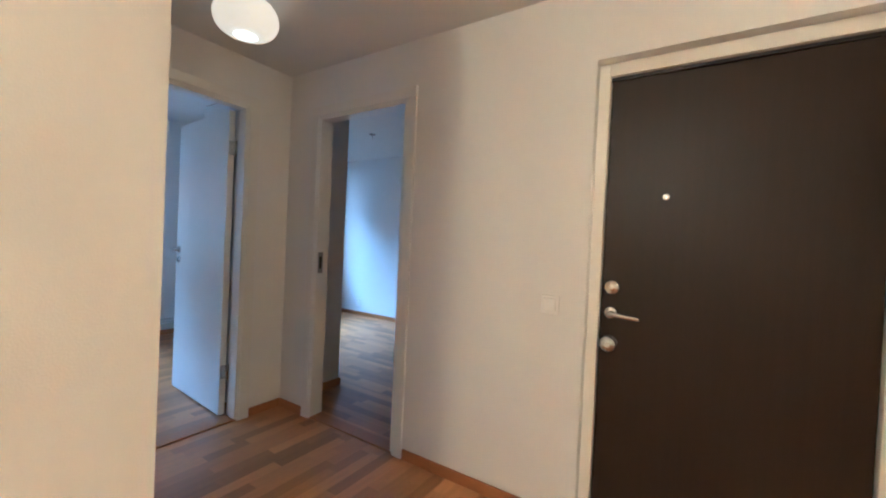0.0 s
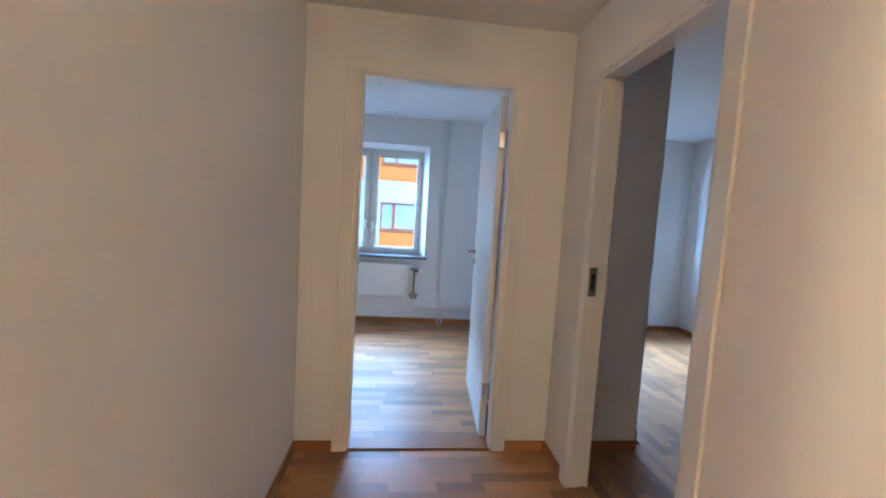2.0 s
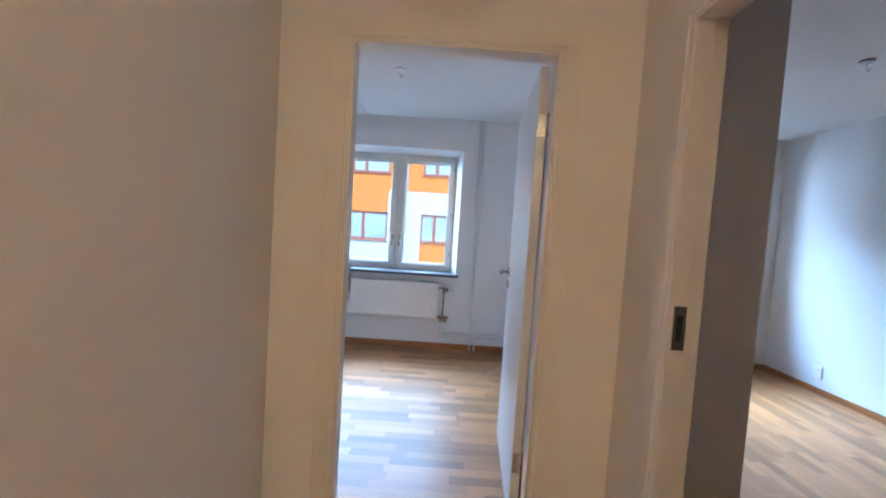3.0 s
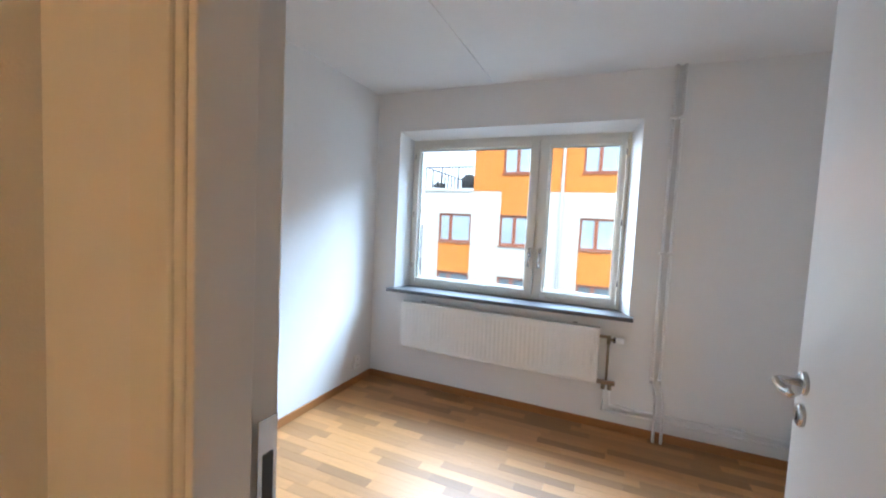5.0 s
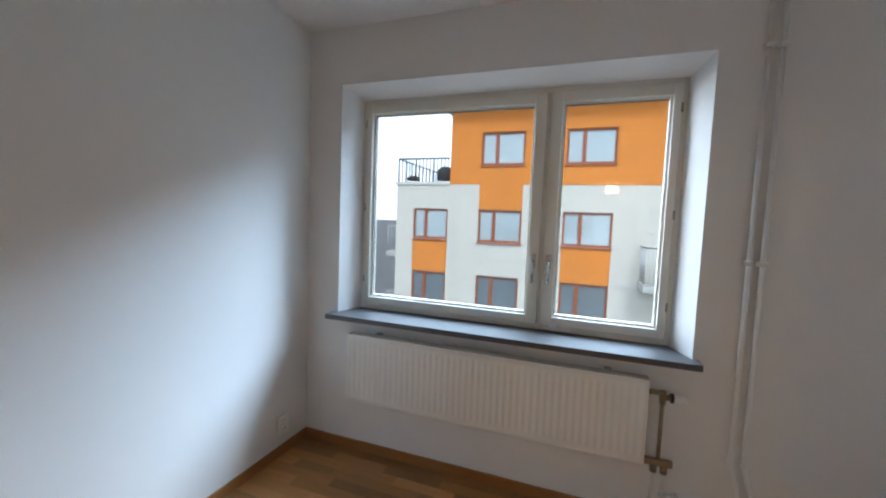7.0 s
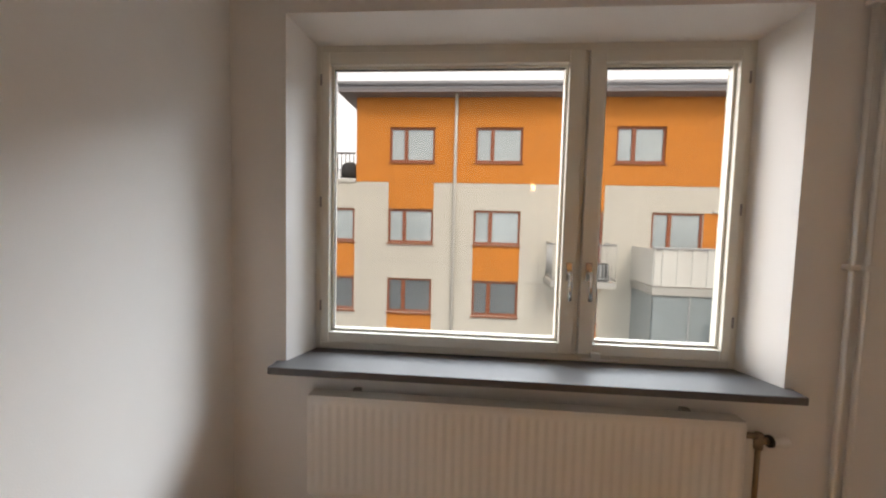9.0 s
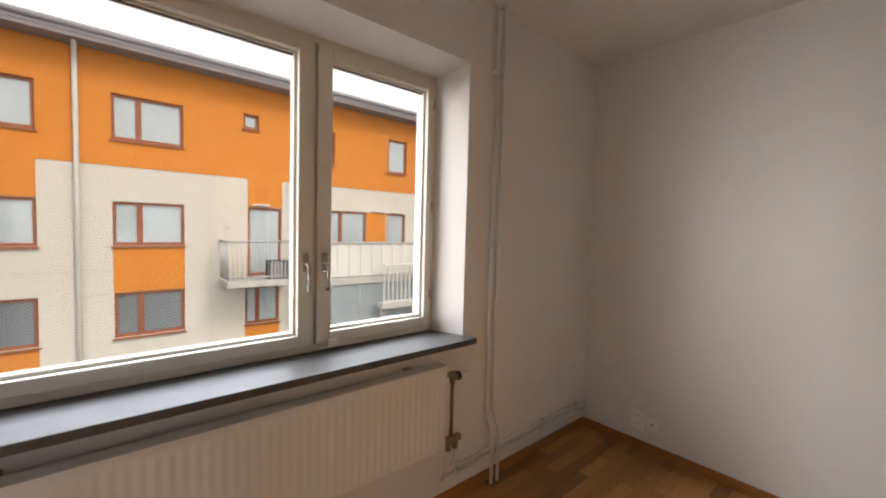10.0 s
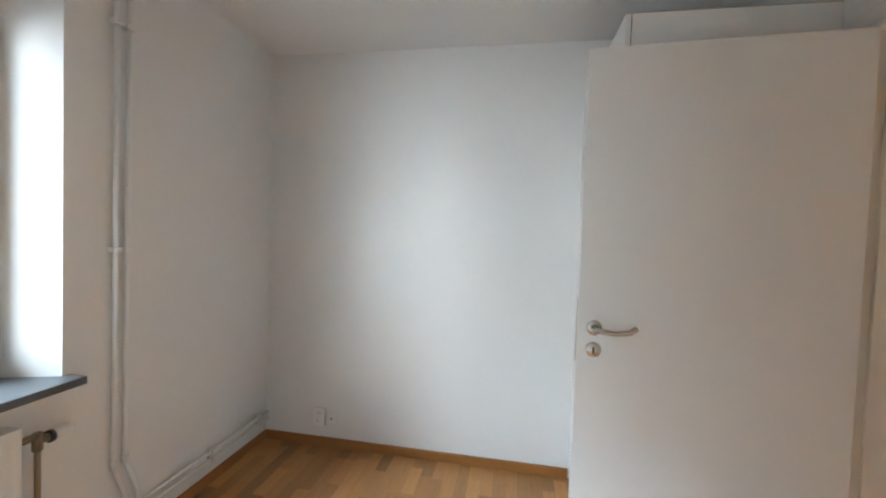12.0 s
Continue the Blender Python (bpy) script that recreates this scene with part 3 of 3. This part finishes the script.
def outlet(x, y, z, side, double=True):
    o = thing("wall_outlet", (x, y, z), "white plastic twin wall socket" if double else "small white plastic cable outlet plate", "socket", group="wall sockets")
    h, w, d = (0.058, 0.040, 0.014) if double else (0.036, 0.036, 0.008)
    part("cover", boxes(((min(0, side * d), -w, -h), (max(0, side * d), w, h)), bevel=0.003), PLASTIC, o)
    for k in ((-0.026, 0.026) if double else ()):
        rim = part("socket", lathe(bmesh.new(), [(0.020, d - 0.001), (0.020, d + 0.003), (0.017, d + 0.003), (0.016, d + 0.0008)], pose(0, 0, k, 0, 90 * side)), PLASTIC, o)
        for q in (-0.009, 0.009):
            part("hole", lathe(bmesh.new(), [(0.003, d), (0.003, d + 0.0018)], pose(0, q, k, 0, 90 * side), 10), BLACK, rim)
    if not double:
        part("port", lathe(bmesh.new(), [(0.006, d - 0.001), (0.006, d + 0.002)], pose(0, 0, 0, 0, 90 * side), 12), BLACK, o)


outlet(LX, 2.50, 0.182, 1)
outlet(RX, 2.335, 0.187, -1)
outlet(RX, 2.250, 0.182, -1, False)
outlet(EX, 2.1, 0.20, -1)


def ceiling_rose(x, y, z, dark=False):
    c = thing("ceiling_rose", (x, y, z), "dark ceiling lamp outlet with hook" if dark else "white plastic ceiling lamp outlet with hook", "ceiling outlet", group="ceiling outlets")
    part("cap", lathe(bmesh.new(), [(0.038, 0), (0.038, -0.010), (0.028, -0.018), (0.010, -0.020)]), DARKSTEEL if dark else PLASTIC, c)
    part("hook", tube(bmesh.new(), [(0, 0, -0.018), (0, 0, -0.05), (0.010, 0, -0.062), (0.020, 0, -0.052), (0.020, 0, -0.044)], 0.003), STEEL, c)


ceiling_rose(-1.148, 1.424, ROOM_H)
ceiling_rose(1.738, 0.874, ROOM_H, True)


# ---- hall things ----
def hall_lamp(x, y, shade=None):
    l = thing("ceiling_lamp", (x, y, HALL_H), "lit flattened opal glass ceiling lamp with dark cap", "ceiling lamp", group="hall lamps")
    part("cap", lathe(bmesh.new(), [(0.055, 0), (0.055, -0.03), (0.048, -0.052), (0.02, -0.055)]), BLACK, l, "dark brown ceiling cap")
    prof = [(0.045, -0.045)]
    for k in range(1, 15):
        a = math.pi * k / 16
        prof.append((0.042 + 0.098 * math.sin(a) ** 0.8, -0.130 + 0.080 * math.cos(a)))
    prof += [(0.052, -0.212), (0.050, -0.208)]
    part("shade", lathe(bmesh.new(), prof, None, 48), shade or OPAL, l, "glowing opal glass shade")
    part("opening", lathe(bmesh.new(), [(0.051, -0.213), (0.046, -0.215), (0.020, -0.216)]), OPAL_IN, l)


hall_lamp(-0.730, -0.675)
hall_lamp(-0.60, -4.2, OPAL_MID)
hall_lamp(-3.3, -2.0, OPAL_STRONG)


def light_switch():
    s = thing("light_switch", (0, -1.929, 0.970), "white plastic light switch on the hall wall", "light switch")
    part("plate", boxes(((-0.010, -0.041, -0.041), (0, 0.041, 0.041)), bevel=0.004), PLASTIC, s)
    part("rocker", boxes(((-0.017, -0.029, -0.029), (-0.008, 0.029, 0.029)), bevel=0.005), PLASTIC, s)


light_switch()


# ---- outside ----
solid("ground", boxes(((-2500, -2500, -8.4), (2500, 2500, -8.2))), GROUND, "grey asphalt courtyard far below", "ground", "structure")


def facade_window(b, x0, x1, z0, z1, y, split=0.36, pane=None, sill=True):
    w = part("window", boxes(((x0, y + 0.05, z0), (x0 + 0.07, y + 0.13, z1)), ((x1 - 0.07, y + 0.05, z0), (x1, y + 0.13, z1)),
                             ((x0 + 0.07, y + 0.05, z1 - 0.07), (x1 - 0.07, y + 0.13, z1)), ((x0 + 0.07, y + 0.05, z0), (x1 - 0.07, y + 0.13, z0 + 0.08))), RUST, b, "rust-red framed window")
    cuts = [x0 + 0.07, x1 - 0.07]
    if split:
        m = x0 + (x1 - x0) * split
        part("mullion", boxes(((m - 0.06, y + 0.05, z0 + 0.08), (m + 0.06, y + 0.13, z1 - 0.07))), RUST, w)
        cuts = [x0 + 0.07, m - 0.06, m + 0.06, x1 - 0.07]
    for a, c in zip(cuts[::2], cuts[1::2]):
        part("pane", boxes(((a, y + 0.09, z0 + 0.08), (c, y + 0.10, z1 - 0.07))), pane or PANE, w)
    if sill:
        part("sill", boxes(((x0 - 0.04, y - 0.06, z0 - 0.05), (x1 + 0.04, y + 0.05, z0 - 0.005))), RUST, w)


def apartment_building():
    Y = 14.5
    b = thing("apartment_building", (0, Y, -8.2), "orange and cream rendered apartment building across the yard", "apartment building")
    W = [(-4.33, -2.83, 3.55, 4.67, 0), (-1.51, 0.0, 3.56, 4.68, 0), (1.50, 1.93, 4.36, 4.80, 1), (2.90, 4.40, 3.60, 4.73, 0), (6.55, 7.40, 3.62, 4.88, 1),
         (-6.85, -5.50, 0.92, 2.02, 0), (-4.36, -2.84, 0.91, 2.02, 0), (-1.51, 0.01, 0.92, 2.03, 0), (1.62, 2.62, -0.02, 2.05, 1), (4.10, 5.65, 0.80, 2.08, 0), (6.55, 7.40, -0.02, 2.08, 1),
         (-6.85, -5.50, -1.40, -0.28, 2), (-4.36, -2.85, -1.42, -0.27, 2), (-1.50, 0.01, -1.43, -0.28, 2), (1.55, 2.55, -1.50, -0.35, 0), (4.3, 6.9, -2.3, -0.45, 2),
         (-4.36, -2.85, -4.6, -3.4, 2), (-1.5, 0.01, -4.6, -3.4, 2)]
    holes = [w[:4] for w in W]
    part("cream_wall", pierced("y", Y, 0.3, -7.55, 13.0, -8.2, 2.9, [h for h in holes if h[3] < 2.9]), CREAM, b, "cream rendered wall")
    part("orange_wall", pierced("y", Y - 0.012, 0.312, -5.45, 13.0, 2.9, 5.62, [h for h in holes if h[2] > 2.9]), ORANGE, b, "orange rendered top storey")
    part("core", boxes(((-7.55, Y + 0.3, -8.2), (13.0, Y + 10, 2.88)), ((-5.45, Y + 0.3, 2.88), (13.0, Y + 10, 5.62))), CREAM, b)
    for x0, x1, z0, z1, k in W:
        facade_window(b, x0, x1, z0, z1, Y, 0 if k == 1 else 0.36, PANE_DARK if k == 2 else PANE)
    for x0, x1, z0, z1 in ((-4.35, -2.84, 2.03, 2.9), (-1.51, 0.01, -0.27, 0.86), (-6.85, -5.50, -0.27, 0.86), (1.62, 2.62, 2.07, 2.9), (5.66, 6.5, 0.0, 2.08), (-4.36, -2.85, -3.38, -1.48), (1.55, 2.55, -2.6, -1.56)):
        part("orange_panel", boxes(((x0, Y - 0.010, z0), (x1, Y, z1)), bevel=0.003), ORANGE, b, "orange rendered panel")
    for z in (0.28, -0.32):
        for x0, x1 in ((-7.5, -6.9), (-5.4, -4.4) if z < 0 else (-5.2, -2.35), (-2.1, -1.55), (0.05, 1.5)):
            part("render_joint", boxes(((x0, Y - 0.004, z), (x1, Y, z + 0.02))), CONC, b)
    for x in (-5.30, 0.62, 2.78):
        part("render_joint", boxes(((x, Y - 0.004, -8.2), (x + 0.02, Y, 2.88))), CONC, b)
    part("downpipe", tube(bmesh.new(), [(-2.15, Y - 0.55, 5.80), (-2.15, Y - 0.10, 5.50), (-2.15, Y - 0.08, 5.3), (-2.15, Y - 0.08, -8.2)], 0.055), CLAD, b, "white round downpipe")
    part("gutter", tube(bmesh.new(), [(-5.95, Y - 0.62, 5.86), (13.2, Y - 0.62, 5.86)], 0.075), ROOF, b, "grey metal gutter")
    part("soffit", boxes(((-5.9, Y - 0.58, 5.62), (13.2, Y + 10, 5.72))), SOFFIT, b)
    part("fascia", boxes(((-5.92, Y - 0.60, 5.72), (13.2, Y - 0.56, 5.90))), ROOF, b)
    bm = bmesh.new()
    v = [bm.verts.new(p) for p in ((-5.95, Y - 0.62, 5.90), (13.2, Y - 0.62, 5.90), (13.2, Y + 5, 7.4), (-5.95, Y + 5, 7.4), (-5.95, Y + 10, 5.9), (13.2, Y + 10, 5.9))]
    for f in ((0, 1, 2, 3), (3, 2, 5, 4), (0, 3, 4), (1, 5, 2), (0, 4, 5, 1)):
        bm.faces.new([v[i] for i in f])
    part("roof", bm, ROOF, b, "grey sheet-metal pitched roof")
    # roof terrace with railing
    part("terrace_edge", boxes(((-7.62, Y - 0.05, 2.88), (-5.46, Y + 6, 2.98))), CLAD, b)
    part("terrace_rail", tube(bmesh.new(), [(-5.5, Y, 3.82), (-7.5, Y, 3.82), (-7.5, Y + 5, 3.82)], 0.030), IRON, b)
    for i in range(15):
        part("baluster", tube(bmesh.new(), [(-7.5 + i * 0.14, Y, 2.98), (-7.5 + i * 0.14, Y, 3.82)], 0.016 if i % 5 else 0.028, 8), IRON, b)
    for i in range(12):
        part("baluster", tube(bmesh.new(), [(-7.5, Y + 0.3 + i * 0.4, 2.98), (-7.5, Y + 0.3 + i * 0.4, 3.82)], 0.018, 8), IRON, b)
    for z0 in (-2.4, 0.3):
        part("gable_rail", tube(bmesh.new(), [(-7.6, Y + 1, z0 + 1), (-8.4, Y + 1, z0 + 1), (-8.4, Y + 4, z0 + 1)], 0.03), GALV, b)
        part("gable_slab", boxes(((-8.45, Y + 0.95, z0 - 0.2), (-7.55, Y + 4, z0))), CONC, b)
        for i in range(6):
            part("baluster", tube(bmesh.new(), [(-8.4 + i * 0.16, Y + 1, z0), (-8.4 + i * 0.16, Y + 1, z0 + 1)], 0.015, 8), GALV, b)
    # small balcony with an open railing
    part("balcony_slab", boxes(((0.85, Y - 1.1, -0.22), (2.75, Y, -0.04)), bevel=0.01), CONC, b)
    part("balcony_rail", tube(bmesh.new(), [(0.88, Y, 1.06), (0.88, Y - 1.06, 1.06), (2.72, Y - 1.06, 1.06), (2.72, Y, 1.06)], 0.028), GALV, b)
    part("balcony_low_rail", tube(bmesh.new(), [(0.88, Y, 0.06), (0.88, Y - 1.06, 0.06), (2.72, Y - 1.06, 0.06), (2.72, Y, 0.06)], 0.02), GALV, b)
    for i in range(17):
        part("baluster", tube(bmesh.new(), [(0.88 + i * 0.115, Y - 1.06, 0.0), (0.88 + i * 0.115, Y - 1.06, 1.06)], 0.011, 8), GALV, b)
    for i in range(9):
        part("baluster", tube(bmesh.new(), [(0.88, Y - 0.06 - i * 0.115, 0.0), (0.88, Y - 0.06 - i * 0.115, 1.06)], 0.011, 8), GALV, b)
    # long balcony with sheet cladding above a glazed one
    part("balcony_slab", boxes(((3.55, Y - 1.6, -0.28), (13.0, Y, -0.05)), bevel=0.01), CONC, b)
    bm = bmesh.new()
    for i in range(46):
        x = 3.58 + i * 0.2
        box(bm, (x, Y - 1.6 - (0.03 if i % 2 else 0.0), -0.02), (x + 0.2, Y - 1.55, 1.02))
    part("balcony_cladding", bm, CLAD, b, "white profiled sheet cladding")
    part("balcony_side", boxes(((3.55, Y - 1.55, -0.02), (3.59, Y, 1.02))), CLAD, b)
    part("balcony_rail", boxes(((3.53, Y - 1.66, 1.02), (13.0, Y - 1.54, 1.07)), bevel=0.008), GALV, b)
    part("lower_slab", boxes(((3.55, Y - 1.6, -3.0), (13.0, Y, -2.55)), bevel=0.01), CONC, b)
    for i in range(5):
        x = 3.62 + i * 1.0
        part("balcony_glazing", boxes(((x, Y - 1.55, -2.55), (x + 0.96, Y - 1.53, -0.30))), GLAZE, b, "greenish balcony glazing")
        part("glazing_post", boxes(((x + 0.96, Y - 1.57, -2.55), (x + 1.0, Y - 1.51, -0.30))), GALV, b)
    part("balcony_glazing", boxes(((3.60, Y - 1.5, -2.55), (3.62, Y, -0.30))), GLAZE, b)
    for x in (1.75, 5.9, 6.8):
        part("wall_lamp", boxes(((x, Y - 0.10, 2.10), (x + 0.5, Y, 2.16)), bevel=0.01), CLAD, b)
    for z in (1.45, 2.15):
        part("vent_cap", boxes(((1.05, Y - 0.05, z), (1.17, Y, z + 0.08)), bevel=0.01), CLAD, b)
    for ob in b.children:
        ob.matrix_parent_inverse = b.matrix_world.inverted()
    b.matrix_world = Matrix.Translation((BX, BYY, BZ)) @ Matrix.Diagonal((BSX, 1, BSZ, 1)) @ b.matrix_world


apartment_building()


def near_balcony():
    n = thing("balcony_railing", (5.2, 12.5, -1.29), "white steel balcony railing of the neighbouring flats", "railing")
    x0, x1, y, z0, z1 = 5.11, 6.87, 12.55, -1.19, 0.06
    part("top_rail", boxes(((x0, y - 0.06, z1), (x1, y + 0.06, z1 + 0.05)), bevel=0.008), CLAD, n)
    part("bottom_rail", boxes(((x0, y - 0.03, z0), (x1, y + 0.03, z0 + 0.04)), bevel=0.006), CLAD, n)
    for i in range(11):
        part("baluster", boxes(((x0 + i * 0.175, y - 0.02, z0), (x0 + 0.035 + i * 0.175, y + 0.02, z1))), CLAD, n)
    part("slab", boxes(((x0 - 0.1, y - 0.1, z0 - 0.2), (x1 + 0.1, y + 0.25, z0)), bevel=0.01), CONC, n)
    for x in (x0, x1):
        part("post", boxes(((x, y + 0.1, -8.2), (x + 0.12, y + 0.22, z0 - 0.2))), CONC, n)
    for ob in n.children:
        ob.matrix_parent_inverse = n.matrix_world.inverted()


near_balcony()
fur = thing("terrace_furniture", (-6.2, 14.9, 2.916), "dark covered furniture on the roof terrace", "garden furniture")
part("cover", lathe(bmesh.new(), [(0.30, 0), (0.32, 0.2), (0.26, 0.42), (0.12, 0.52)], None, 14), DARKCLOTH, fur)
part("low_cover", lathe(bmesh.new(), [(0.25, 0), (0.26, 0.1), (0.15, 0.18)], pose(-1.3, 0, 0), 12), DARKCLOTH, fur)
bal = thing("ribbed_box", (2.02, 13.65, -0.285), "dark ribbed storage box on a balcony", "storage box")
part("body", boxes(((-0.3, -0.2, 0), (0.3, 0.2, 0.55)), bevel=0.01), DARKCLOTH, bal)
for i in range(6):
    part("rib", boxes(((-0.27 + i * 0.1, -0.215, 0.02), (-0.23 + i * 0.1, -0.2, 0.53))), GALV, bal)


# ---- oak strips of the floors, last ----
LENGTHS = (0.24, 0.33, 0.42, 0.51)
SW = 0.068
STRIPS = {}
for n_len in LENGTHS:
    STRIPS[n_len] = mesh_of("strip", boxes(((0.0003, 0.0003, -0.012), (n_len - 0.0003, SW - 0.0003, 0.0))), OAK)


def strip_floor(name, x0, x1, y0, y1, keep, along_y=False, limit=300, label=""):
    """An oak strip floor. The strips whose middle lies within keep are parts, the others are joined."""
    fl = tagged(new(name, mesh_of(name, boxes(((x0, y0, -0.1), (x1, y1, -0.011))), UNDER)), label, "floor", kind="structure")
    rng = random.Random(len(name) * 7 + 3)
    rest = bmesh.new()
    made = 0
    u0, u1, v0, v1 = (y0, y1, x0, x1) if along_y else (x0, x1, y0, y1)
    row, v = 0, v0
    while v < v1 - 1e-4:
        hi = min(v + SW, v1)
        u = u0 - rng.random() * 0.4
        while u < u1 - 1e-4:
            n_len = rng.choice(LENGTHS)
            a, c = max(u, u0), min(u + n_len, u1)
            inside = keep and a == u and c == u + n_len and hi == v + SW and keep[0] < (a + c) / 2 < keep[1] and keep[2] < v + SW / 2 < keep[3]
            if c - a > 0.01:
                if inside and not along_y and made < limit:
                    s = new("strip", STRIPS[n_len])
                    s.parent = fl
                    s.location = (u, v, 0)
                    made += 1
                elif along_y:
                    box(rest, (v + 0.0003, a + 0.0003, -0.010), (hi - 0.0003, c - 0.0003, 0.0))
                else:
                    box(rest, (a + 0.0003, v + 0.0003, -0.010), (c - 0.0003, hi - 0.0003, 0.0))
            u += n_len
        v += SW
        row += 1
    st = part("joined_strips", rest, OAK_Y if along_y else OAK, fl)
    tagged(st, kind="stuff")


strip_floor("floor_bedroom", LX, RX, DW / 2, WY, (-2.7, 0.5, 0.2, 2.65), label="oiled oak strip parquet in the bedroom")
strip_floor("floor_hall", -4.6, 0.0, -5.1, DW / 2, (-1.5, 0.0, -2.4, 0.0), label="oiled oak strip parquet in the hall")
strip_floor("floor_living", 0.64, EX, -4.0, WY, None, True, label="oiled oak strip parquet in the living room")
strip_floor("floor_living_entry", 0.0, 0.64, -4.0, DW / 2, None, True, label="oiled oak strip parquet inside the living-room doorway")
